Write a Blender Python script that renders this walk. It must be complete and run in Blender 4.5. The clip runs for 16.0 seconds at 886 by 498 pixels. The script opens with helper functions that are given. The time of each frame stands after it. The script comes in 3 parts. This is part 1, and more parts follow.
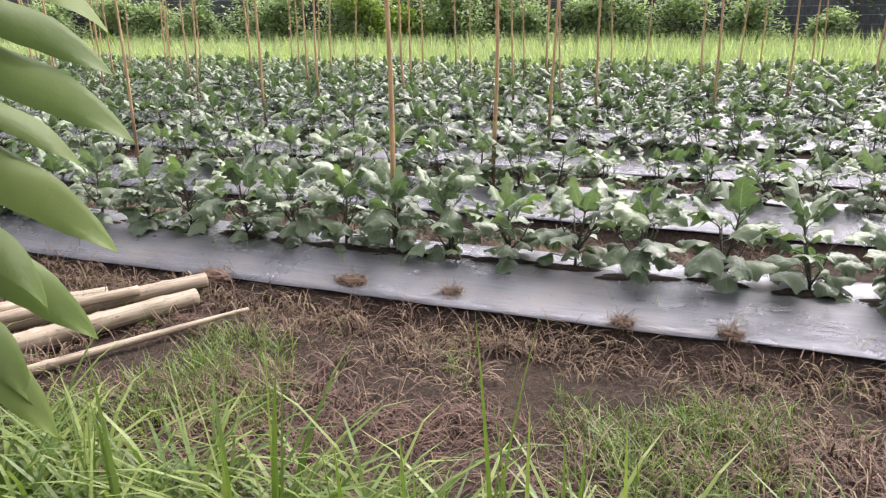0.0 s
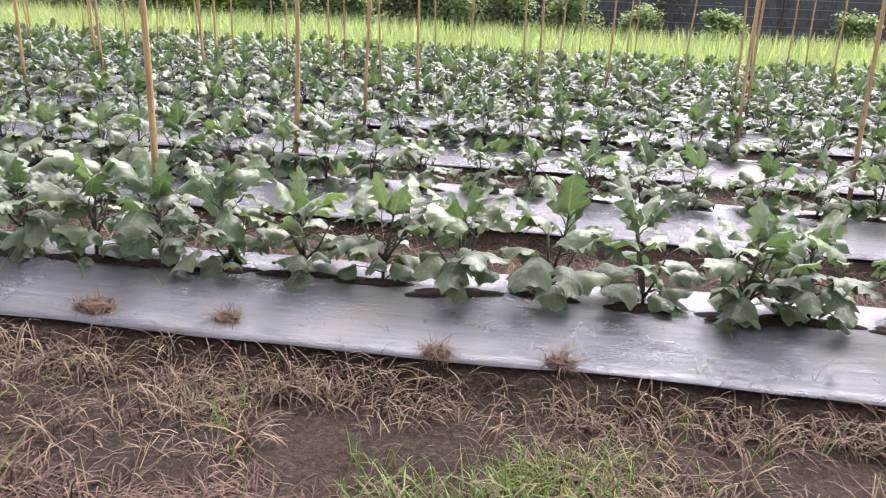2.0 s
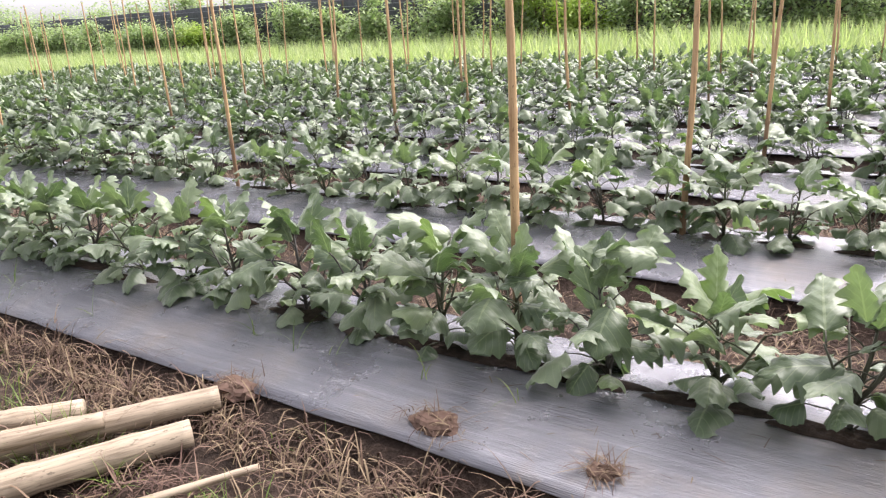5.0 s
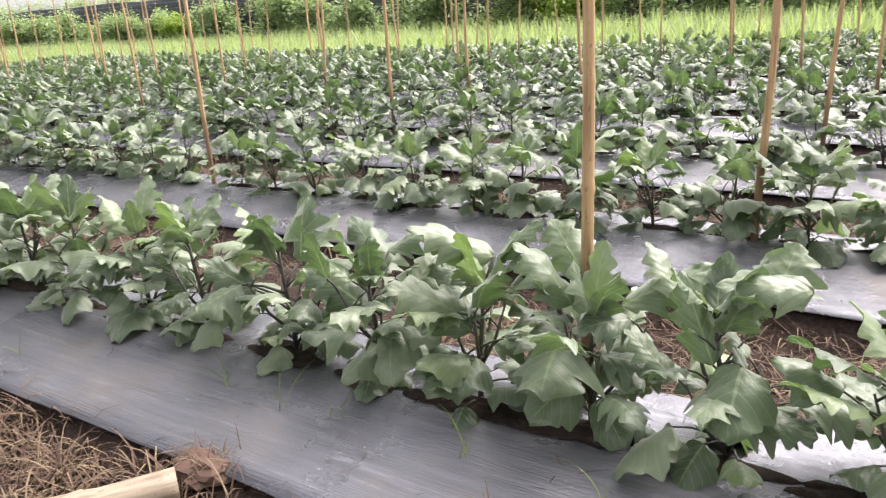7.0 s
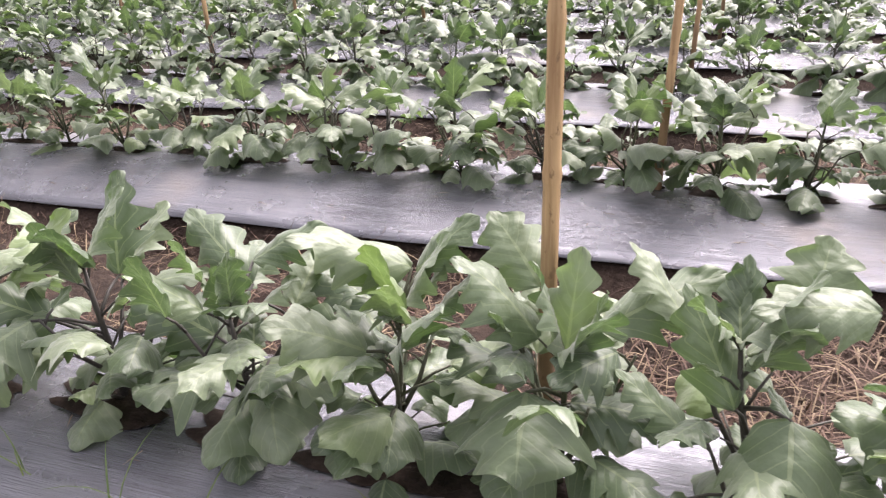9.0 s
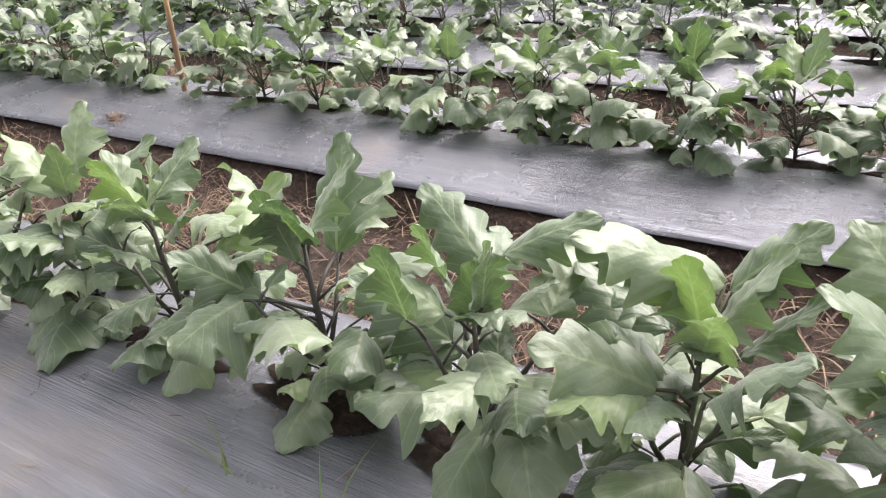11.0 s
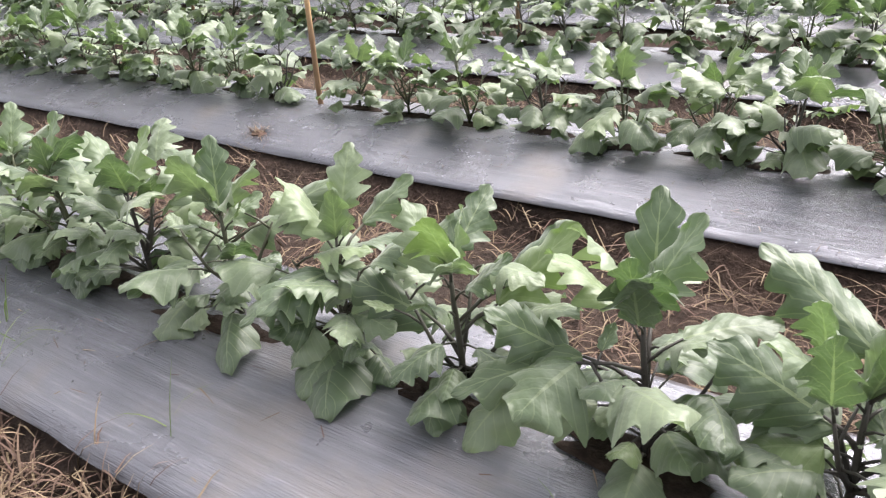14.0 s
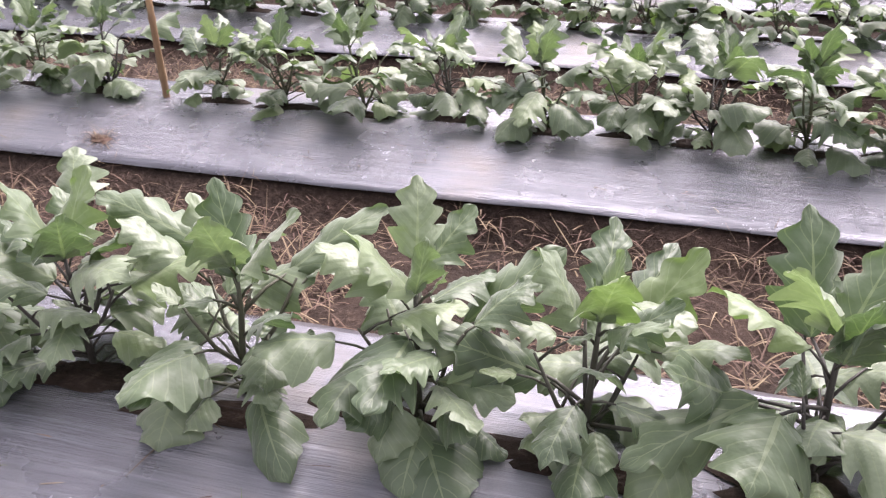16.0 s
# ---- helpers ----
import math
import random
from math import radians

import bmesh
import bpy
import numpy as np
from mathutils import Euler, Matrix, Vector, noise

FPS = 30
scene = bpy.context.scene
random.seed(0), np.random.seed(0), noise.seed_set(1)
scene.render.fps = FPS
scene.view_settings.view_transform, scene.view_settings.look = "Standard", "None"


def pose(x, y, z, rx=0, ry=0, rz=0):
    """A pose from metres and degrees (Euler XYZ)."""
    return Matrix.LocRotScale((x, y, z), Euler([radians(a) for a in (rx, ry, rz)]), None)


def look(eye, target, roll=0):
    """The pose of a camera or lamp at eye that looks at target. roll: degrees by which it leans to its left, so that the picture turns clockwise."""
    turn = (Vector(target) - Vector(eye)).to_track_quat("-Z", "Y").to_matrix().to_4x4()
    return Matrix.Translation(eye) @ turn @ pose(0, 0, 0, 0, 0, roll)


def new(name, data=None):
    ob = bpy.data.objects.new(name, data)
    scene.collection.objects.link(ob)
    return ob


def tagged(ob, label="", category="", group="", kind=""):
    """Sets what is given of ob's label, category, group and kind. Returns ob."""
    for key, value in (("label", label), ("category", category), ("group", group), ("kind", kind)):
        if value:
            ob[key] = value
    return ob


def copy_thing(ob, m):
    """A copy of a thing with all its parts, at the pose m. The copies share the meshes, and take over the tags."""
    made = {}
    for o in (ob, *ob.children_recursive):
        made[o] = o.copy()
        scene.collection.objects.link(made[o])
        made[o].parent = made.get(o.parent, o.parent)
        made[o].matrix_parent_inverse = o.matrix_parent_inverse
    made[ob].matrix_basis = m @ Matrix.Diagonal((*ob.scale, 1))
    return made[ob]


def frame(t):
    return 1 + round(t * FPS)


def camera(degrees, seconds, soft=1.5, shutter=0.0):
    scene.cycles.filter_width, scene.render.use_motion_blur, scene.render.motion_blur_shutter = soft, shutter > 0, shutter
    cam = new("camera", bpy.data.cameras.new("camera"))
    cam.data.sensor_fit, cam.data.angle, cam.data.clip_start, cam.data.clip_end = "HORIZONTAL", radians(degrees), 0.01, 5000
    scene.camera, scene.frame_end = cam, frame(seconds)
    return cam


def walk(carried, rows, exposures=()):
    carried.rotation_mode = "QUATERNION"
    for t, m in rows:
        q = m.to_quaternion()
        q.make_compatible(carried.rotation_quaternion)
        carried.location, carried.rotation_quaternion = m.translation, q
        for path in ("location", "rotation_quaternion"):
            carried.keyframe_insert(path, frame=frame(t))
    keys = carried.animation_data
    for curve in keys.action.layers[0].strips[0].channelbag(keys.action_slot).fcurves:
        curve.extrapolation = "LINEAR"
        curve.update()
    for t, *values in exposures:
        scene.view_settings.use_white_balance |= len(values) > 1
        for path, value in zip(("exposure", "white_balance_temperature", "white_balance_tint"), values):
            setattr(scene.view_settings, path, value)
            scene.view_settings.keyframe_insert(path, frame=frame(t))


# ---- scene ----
cam = camera(61.4, 16.0, 1.2, 0.12)
PATH = [
    (0, (0.275, 0.204, 1.59), (-0.404, 1.988, 0.99), -0.8),
    (0.5, (0.212, 0.324, 1.529), (-0.296, 2.171, 0.955), -0.5),
    (1, (0.222, 0.522, 1.517), (-0.102, 2.412, 0.949), 0.1),
    (1.5, (0.29, 0.846, 1.481), (0.046, 2.732, 0.859), 2.0),
    (2, (0.25, 0.972, 1.483), (0.006, 2.854, 0.852), 2.5),
    (2.5, (0.114, 1.225, 1.456), (-0.219, 3.095, 0.828), 1.1),
    (3, (0.067, 1.414, 1.478), (-0.357, 3.271, 0.869), -0.3),
    (3.5, (0.134, 1.627, 1.465), (-0.309, 3.48, 0.858), -0.4),
    (4, (0.098, 1.7, 1.461), (-0.551, 3.491, 0.853), -1.7),
    (4.5, (-0.123, 1.861, 1.438), (-1.086, 3.511, 0.844), -2.7),
    (4.7, (-0.205, 1.898, 1.442), (-1.269, 3.487, 0.856), -3.1),
    (6.8, (-0.822, 2.504, 1.324), (-1.959, 4.043, 0.744), -3.7),
    (7, (-0.877, 2.522, 1.307), (-1.936, 4.107, 0.702), -3.5),
    (7.5, (-0.985, 2.63, 1.282), (-1.821, 4.33, 0.642), -3.4),
    (8, (-1.111, 2.87, 1.264), (-1.782, 4.616, 0.556), -3.3),
    (8.5, (-1.174, 2.964, 1.284), (-1.764, 4.709, 0.505), -2.7),
    (9, (-1.357, 3.023, 1.285), (-1.979, 4.738, 0.466), -2.4),
    (9.5, (-1.553, 3.051, 1.283), (-2.264, 4.728, 0.457), -1.9),
    (10, (-1.672, 3.134, 1.273), (-2.474, 4.759, 0.427), -1.6),
    (10.2, (-1.706, 3.17, 1.255), (-2.546, 4.773, 0.403), -1.6),
    (12.3, (-1.723, 3.243, 1.185), (-2.787, 4.682, 0.292), -5.6),
    (12.5, (-1.726, 3.236, 1.194), (-2.799, 4.674, 0.31), -5.4),
    (13, (-1.802, 3.21, 1.222), (-2.919, 4.623, 0.353), -5.8),
    (13.5, (-2.015, 3.144, 1.244), (-3.097, 4.574, 0.358), -5.1),
    (14, (-2.285, 2.995, 1.331), (-3.31, 4.464, 0.44), -3.6),
    (14.5, (-2.5, 2.96, 1.316), (-3.48, 4.457, 0.421), -2.5),
    (15, (-2.799, 3.019, 1.317), (-3.673, 4.555, 0.381), -2.1),
    (15.5, (-2.893, 3.029, 1.351), (-3.645, 4.617, 0.395), -1.8),
    (16, (-3.115, 3.014, 1.377), (-3.522, 4.697, 0.377), 0.1),
]
walk(cam, [(t, look(eye, target, roll)) for t, eye, target, roll in PATH], [
    (0.0, 1.2, 6400, 16), (1.5, 1.3, 6350, 18), (3.5, 1.5, 6250, 24), (4.5, 1.45, 6350, 19), (7.0, 1.45, 6550, 15), (8.0, 1.55, 6350, 22),
    (9.0, 1.5, 6500, 22), (10.0, 1.5, 6500, 16), (12.5, 1.5, 6450, 14), (14.0, 1.5, 6400, 14), (15.0, 1.5, 6550, 17), (16.0, 1.5, 6350, 25)])

# ---- world, sun ----
world = bpy.data.worlds.new("overcast_sky")
scene.world = world
world.use_nodes = True
wt = world.node_tree
wt.nodes.clear()
sky = wt.nodes.new("ShaderNodeTexSky")
sky.sky_type = "NISHITA"
sky.sun_disc = False
sky.sun_elevation, sky.sun_rotation = radians(55), radians(21)
sky.dust_density, sky.air_density = 3.0, 1.0
grey = wt.nodes.new("ShaderNodeHueSaturation")
grey.inputs["Saturation"].default_value = 0.12
back = wt.nodes.new("ShaderNodeBackground")
back.inputs["Strength"].default_value = 0.15
wout = wt.nodes.new("ShaderNodeOutputWorld")
wt.links.new(sky.outputs[0], grey.inputs["Color"])
wt.links.new(grey.outputs[0], back.inputs["Color"])
wt.links.new(back.outputs[0], wout.inputs["Surface"])
sun_data = bpy.data.lights.new("sun", "SUN")
sun_data.energy, sun_data.angle, sun_data.color = 3.1, radians(50), (1.0, 0.94, 0.87)
sun = new("sun", sun_data)
sun.matrix_world = look((3.5, 9, 14), (0, 0, 0))


# ---- materials ----
class Nodes:
    """A small helper that wires one node material."""

    def __init__(self, name, rough=0.6, metal=0.0, spec=0.5):
        self.mat = bpy.data.materials.new(name)
        self.mat.use_nodes = True
        self.t = self.mat.node_tree
        self.b = self.t.nodes["Principled BSDF"]
        self.b.inputs["Roughness"].default_value = rough
        self.b.inputs["Metallic"].default_value = metal
        self.b.inputs["Specular IOR Level"].default_value = spec

    def add(self, kind, **inputs):
        n = self.t.nodes.new(kind)
        for k, v in inputs.items():
            n.inputs[k.replace("_", " ")].default_value = v
        return n

    def link(self, a, b):
        self.t.links.new(a, b)

    def coords(self, scale=(1, 1, 1), source="Object"):
        c = self.add("ShaderNodeTexCoord")
        m = self.add("ShaderNodeMapping")
        m.inputs["Scale"].default_value = scale
        self.link(c.outputs[source], m.inputs["Vector"])
        return m.outputs[0]

    def noise(self, scale, detail=4.0, vec=None, rough=0.6):
        n = self.add("ShaderNodeTexNoise", Scale=scale, Detail=detail, Roughness=rough)
        if vec:
            self.link(vec, n.inputs["Vector"])
        return n.outputs["Fac"]

    def ramp(self, fac, stops):
        r = self.add("ShaderNodeValToRGB")
        e = r.color_ramp.elements
        while len(e) < len(stops):
            e.new(0.5)
        for el, (p, c) in zip(e, stops):
            el.position, el.color = p, (*c, 1)
        self.link(fac, r.inputs["Fac"])
        return r.outputs["Color"]

    def mix(self, fac, a, b, kind="MIX"):
        m = self.add("ShaderNodeMix")
        m.data_type, m.blend_type = "RGBA", kind
        for sock, v in ((m.inputs[0], fac), (m.inputs[6], a), (m.inputs[7], b)):
            if hasattr(v, "is_linked"):
                self.link(v, sock)
            elif isinstance(v, tuple):
                sock.default_value = (*v, 1)
            else:
                sock.default_value = v
        return m.outputs[2]

    def math(self, op, a, b=0.0, c=0.0):
        m = self.add("ShaderNodeMath")
        m.operation = op
        for sock, v in zip(m.inputs, (a, b, c)):
            if hasattr(v, "is_linked"):
                self.link(v, sock)
            else:
                sock.default_value = v
        return m.outputs[0]

    def bump(self, height, strength=0.3, distance=0.01):
        n = self.add("ShaderNodeBump", Strength=strength, Distance=distance)
        self.link(height, n.inputs["Height"])
        self.link(n.outputs[0], self.b.inputs["Normal"])

    def color(self, c):
        self.link(c, self.b.inputs["Base Color"])


def soil_material(name="soil", wet=1.0):
    n = Nodes(name, 0.92, spec=0.2)
    v = n.coords()
    big = n.noise(1.6, 5, v)
    fine = n.noise(38, 8, v, 0.7)
    c = n.ramp(big, [(0.3, (0.05, 0.034, 0.026)), (0.55, (0.1, 0.062, 0.047)), (0.75, (0.18, 0.112, 0.085))])
    c = n.mix(0.62, c, n.ramp(fine, [(0.34, (0.012, 0.009, 0.008)), (0.55, (0.085, 0.06, 0.047)), (0.72, (0.24, 0.175, 0.135))]))
    n.color(n.mix(1.0, c, (wet, wet, wet), "MULTIPLY"))
    n.bump(n.math("ADD", fine, n.noise(9, 6, v)), 0.9, 0.03)
    return n.mat


def mulch_material():
    """Silver polythene film, stretched lengthwise, with fine pulls and dirt."""
    n = Nodes("silver_film", 0.2, 0.6, 0.7)
    v = n.coords((0.9, 15, 5))
    w = n.noise(3.2, 6, v, 0.65)
    dirt = n.noise(1.7, 6, n.coords(), 0.65)
    pulls = n.noise(7, 3, n.coords((0.7, 40, 10)))
    c = n.ramp(w, [(0.3, (0.132, 0.132, 0.152)), (0.6, (0.19, 0.19, 0.216)), (0.8, (0.33, 0.33, 0.36))])
    c = n.mix(n.ramp(dirt, [(0.55, (0, 0, 0)), (0.75, (0.55, 0.55, 0.55))]), c, (0.25, 0.21, 0.175))
    n.color(c)
    n.link(n.ramp(dirt, [(0.3, (0.17,) * 3), (0.75, (0.42,) * 3)]), n.b.inputs["Roughness"])
    n.bump(n.math("ADD", n.math("MULTIPLY", w, 0.6), n.math("ADD", pulls, n.noise(2.5, 3, n.coords()))), 0.4, 0.018)
    return n.mat


def leaf_material(name, island, tones):
    n = Nodes(name, 0.46, spec=0.75)
    uv = n.add("ShaderNodeTexCoord").outputs["UV"]
    sep = n.add("ShaderNodeSeparateXYZ")
    n.link(uv, sep.inputs[0])
    u, side = sep.outputs[0], n.math("ABSOLUTE", n.math("SUBTRACT", sep.outputs[1], 0.5))
    rib = n.math("LESS_THAN", side, n.math("MULTIPLY", n.math("SUBTRACT", 1.15, u), 0.03))
    wave = n.math("FRACT", n.math("MULTIPLY", n.math("SUBTRACT", u, n.math("MULTIPLY", side, 0.62)), 6.0))
    lateral = n.math("LESS_THAN", wave, 0.1)
    veins = n.math("MAXIMUM", rib, n.math("MULTIPLY", lateral, 0.55))
    rnd = n.add("ShaderNodeNewGeometry").outputs["Random Per Island"] if island else n.add("ShaderNodeObjectInfo").outputs["Random"]
    c = n.ramp(rnd, [(0.0, tones[0]), (0.5, tones[1]), (0.88, tones[2]), (0.97, tones[3])])
    mott = n.noise(26, 4, n.coords())
    cells = n.add("ShaderNodeTexVoronoi", Scale=95.0)
    n.link(n.coords(), cells.inputs["Vector"])
    c = n.mix(n.math("MULTIPLY", mott, 0.5), c, tuple(x * 0.6 for x in tones[0]))
    c = n.mix(n.math("MULTIPLY", veins, 0.42), c, (0.27, 0.32, 0.18))
    n.color(c)
    puff = n.math("MULTIPLY", n.math("ABSOLUTE", n.math("SUBTRACT", wave, 0.5)), -1.0)
    n.bump(n.math("ADD", n.math("SUBTRACT", puff, n.math("MULTIPLY", cells.outputs["Distance"], 0.35)), n.math("MULTIPLY", mott, 0.3)), 0.26, 0.006)
    n.b.inputs["Transmission Weight"].default_value = 0.0
    n.b.inputs["Sheen Weight"].default_value = 0.3
    n.b.inputs["Sheen Roughness"].default_value = 0.5
    # a little light passes through the blade
    tr = n.add("ShaderNodeBsdfTranslucent")
    n.link(n.mix(1.0, c, (1.35, 1.6, 0.85), "MULTIPLY"), tr.inputs["Color"])
    ms = n.add("ShaderNodeMixShader", Fac=0.25)
    out = n.t.nodes["Material Output"]
    n.link(n.b.outputs[0], ms.inputs[1])
    n.link(tr.outputs[0], ms.inputs[2])
    n.link(ms.outputs[0], out.inputs["Surface"])
    return n.mat


def tone_material(name, tones, rough=0.6, island=True, scale=20, spec=0.4, thin=0.0):
    n = Nodes(name, rough, spec=spec)
    g = n.add("ShaderNodeNewGeometry").outputs["Random Per Island"] if island else n.add("ShaderNodeObjectInfo").outputs["Random"]
    c = n.ramp(g, [(i / (len(tones) - 1), t) for i, t in enumerate(tones)])
    f = n.noise(scale, 5, n.coords())
    c = n.mix(n.math("MULTIPLY", f, 0.5), c, tuple(x * 0.45 for x in tones[0]))
    n.color(c)
    n.bump(f, 0.3, 0.01)
    if thin:
        tr = n.add("ShaderNodeBsdfTranslucent")
        n.link(n.mix(1.0, c, (1.3, 1.5, 0.8), "MULTIPLY"), tr.inputs["Color"])
        ms = n.add("ShaderNodeMixShader", Fac=thin)
        n.link(n.b.outputs[0], ms.inputs[1])
        n.link(tr.outputs[0], ms.inputs[2])
        n.link(ms.outputs[0], n.t.nodes["Material Output"].inputs["Surface"])
    return n.mat


def bamboo_material(name, light, dark):
    n = Nodes(name, 0.55, spec=0.4)
    streak = n.noise(9, 5, n.coords((9, 9, 0.6)))
    spots = n.noise(60, 3, n.coords((1, 1, 0.5)))
    c = n.ramp(streak, [(0.3, dark), (0.55, light), (0.8, tuple(min(1, x * 1.25) for x in light))])
    c = n.mix(n.ramp(spots, [(0.62, (0, 0, 0)), (0.7, (0.7, 0.7, 0.7))]), c, tuple(x * 0.35 for x in dark))
    sep = n.add("ShaderNodeSeparateXYZ")
    n.link(n.coords(), sep.inputs[0])
    low = n.math("ADD", sep.outputs[2], n.math("MULTIPLY", streak, 0.25))
    c = n.mix(n.ramp(low, [(0.5, (0.8, 0.8, 0.8)), (0.68, (0, 0, 0))]), c, (0.12, 0.07, 0.045))
    tone = n.add("ShaderNodeObjectInfo").outputs["Random"]
    c = n.mix(n.math("MULTIPLY", tone, 0.35), c, dark)
    n.color(c)
    n.bump(streak, 0.25, 0.004)
    return n.mat


def bark_material(name, a, b):
    n = Nodes(name, 0.9, spec=0.2)
    f = n.noise(14, 6, n.coords((1, 1, 0.25)))
    n.color(n.ramp(f, [(0.3, a), (0.7, b)]))
    n.bump(f, 0.6, 0.02)
    return n.mat


LEAF_TONES = [(0.058, 0.095, 0.042), (0.12, 0.168, 0.085), (0.205, 0.252, 0.155), (0.16, 0.225, 0.08)]
SOIL = soil_material("soil", 0.56)
DAMP = soil_material("damp_soil", 0.42)
FILM = mulch_material()
LEAF = leaf_material("eggplant_leaf", False, LEAF_TONES)
LEAF_FAR = leaf_material("eggplant_leaf_joined", True, LEAF_TONES)
STEM = tone_material("plant_stem", [(0.05, 0.045, 0.04), (0.08, 0.09, 0.045)], 0.6, False, 40)
GRASS = tone_material("green_grass", [(0.075, 0.125, 0.024), (0.135, 0.2, 0.04), (0.25, 0.3, 0.085)], 0.45, thin=0.3)
MEADOW = tone_material("meadow_grass", [(0.27, 0.34, 0.17), (0.37, 0.43, 0.22), (0.5, 0.54, 0.32)], 0.6, thin=0.4)
STRAW = tone_material("dry_straw", [(0.065, 0.037, 0.027), (0.135, 0.085, 0.055), (0.27, 0.205, 0.125), (0.09, 0.05, 0.038), (0.17, 0.108, 0.078)], 0.8)
THATCH = tone_material("red_brown_thatch", [(0.055, 0.029, 0.023), (0.115, 0.066, 0.05), (0.2, 0.13, 0.095)], 0.85)
BAMBOO = bamboo_material("bamboo", (0.50, 0.34, 0.18), (0.30, 0.18, 0.09))
POLE = bamboo_material("weathered_pole", (0.36, 0.295, 0.22), (0.15, 0.11, 0.075))
BARK = bark_material("bark", (0.05, 0.038, 0.03), (0.16, 0.12, 0.09))
BUSH = tone_material("bush_leaves", [(0.2, 0.27, 0.14), (0.32, 0.4, 0.22), (0.48, 0.54, 0.36)], 0.55, thin=0.4)
BUSH_LIGHT = tone_material("bright_bush_leaves", [(0.2, 0.29, 0.05), (0.3, 0.4, 0.09), (0.4, 0.47, 0.15)], 0.55, thin=0.4)
NET = bark_material("shade_net", (0.055, 0.06, 0.068), (0.12, 0.127, 0.14))
WIRE = Nodes("wire", 0.5, 0.6).mat
WIRE.node_tree.nodes["Principled BSDF"].inputs["Base Color"].default_value = (0.25, 0.26, 0.28, 1)
FROND = tone_material("frond_leaf", [(0.1, 0.15, 0.035), (0.14, 0.19, 0.045), (0.17, 0.22, 0.06)], 0.55, False, 12, 0.35, 0.3)


# ---- mesh helpers ----
def mesh_from(name, verts, faces, material, uvs=None, smooth=True):
    me = bpy.data.meshes.new(name)
    me.from_pydata([tuple(v) for v in verts], [], faces)
    me.materials.append(material)
    if uvs is not None:
        layer = me.uv_layers.new(name="UVMap")
        idx = np.empty(len(me.loops), dtype=np.int32)
        me.loops.foreach_get("vertex_index", idx)
        layer.data.foreach_set("uv", np.asarray(uvs, dtype=np.float32)[idx].ravel())
    if smooth:
        me.polygons.foreach_set("use_smooth", [True] * len(me.polygons))
    me.update()
    return me


def part(name, me, parent, label="", m=None):
    ob = new(name, me)
    ob.parent = parent
    if m is not None:
        ob.matrix_basis = m
    return tagged(ob, label)


def grid_faces(nu, nv, start=0):
    return [(start + i * nv + j, start + (i + 1) * nv + j, start + (i + 1) * nv + j + 1, start + i * nv + j + 1)
            for i in range(nu - 1) for j in range(nv - 1)]


def tube(points, radii, sides=7, start=0):
    """Vertices and faces of a tapered tube along points, closed at both ends."""
    verts, faces = [], []
    pts = [Vector(p) for p in points]
    for i, p in enumerate(pts):
        d = (pts[min(i + 1, len(pts) - 1)] - pts[max(i - 1, 0)]).normalized()
        a = d.cross(Vector((0.31, 0.95, 0.05))).normalized()
        b = d.cross(a)
        for k in range(sides):
            t = 2 * math.pi * k / sides
            verts.append(p + (a * math.cos(t) + b * math.sin(t)) * radii[i])
    for i in range(len(pts) - 1):
        for k in range(sides):
            q = (k + 1) % sides
            faces.append((start + i * sides + k, start + i * sides + q, start + (i + 1) * sides + q, start + (i + 1) * sides + k))
    faces.append(tuple(start + k for k in range(sides - 1, -1, -1)))
    faces.append(tuple(start + (len(pts) - 1) * sides + k for k in range(sides)))
    return verts, faces


def blades(name, material, roots, lengths, widths, azimuths, elevs, curls, label, segs=4, kind="stuff", category="grass"):
    """Many tapered, bending blades as one mesh. All but the first three arguments are arrays, one value a blade."""
    n = len(lengths)
    pos = np.array(roots, dtype=float)
    az, el = np.array(azimuths), np.array(elevs)
    out = np.zeros((n, segs + 1, 2, 3))
    side = np.stack([-np.sin(az), np.cos(az), np.zeros(n)], 1)
    for s in range(segs + 1):
        w = widths * (1 - (s / segs) ** 1.6) * (0.7 + 0.3 * min(1, s * 1.5 / segs)) + 0.0006
        out[:, s, 0] = pos - side * w[:, None] / 2
        out[:, s, 1] = pos + side * w[:, None] / 2
        step = np.stack([np.cos(az) * np.cos(el), np.sin(az) * np.cos(el), np.sin(el)], 1)
        pos = pos + step * (lengths / segs)[:, None]
        el = el - curls / segs
    verts = out.reshape(-1, 3)
    base = (np.arange(n) * (segs + 1) * 2)[:, None]
    quads = np.concatenate([base + np.array([[2 * s, 2 * s + 1, 2 * s + 3, 2 * s + 2]]) for s in range(segs)], 0)
    me = bpy.data.meshes.new(name)
    me.from_pydata(verts.tolist(), [], quads.tolist())
    me.materials.append(material)
    ob = new(name, me)
    return tagged(ob, label, category, kind=kind)


# ---- the lie of the land ----
ROW_Y = [4.22, 6.08, 7.92, 9.77, 11.61, 13.45, 15.29, 17.1]
FIELD_X0, FIELD_X1 = -27.0, 13.0
PROFILE = [(-0.57, 0.115), (-0.5, 0.136), (-0.4, 0.16), (-0.3, 0.182), (-0.2, 0.2), (-0.12, 0.208), (-0.04, 0.209), (0.08, 0.204),
           (0.2, 0.196), (0.3, 0.182), (0.37, 0.14)]


def film_height(v):
    for (a, za), (b, zb) in zip(PROFILE, PROFILE[1:]):
        if v <= b:
            return za + (zb - za) * max(0, (v - a)) / (b - a)
    return PROFILE[-1][1]


def edge_shift(x, k):
    return 0.025 * noise.noise((x * 0.7, k * 9.1, 0)) + 0.012 * noise.noise((x * 3.1, k * 5.3, 4))


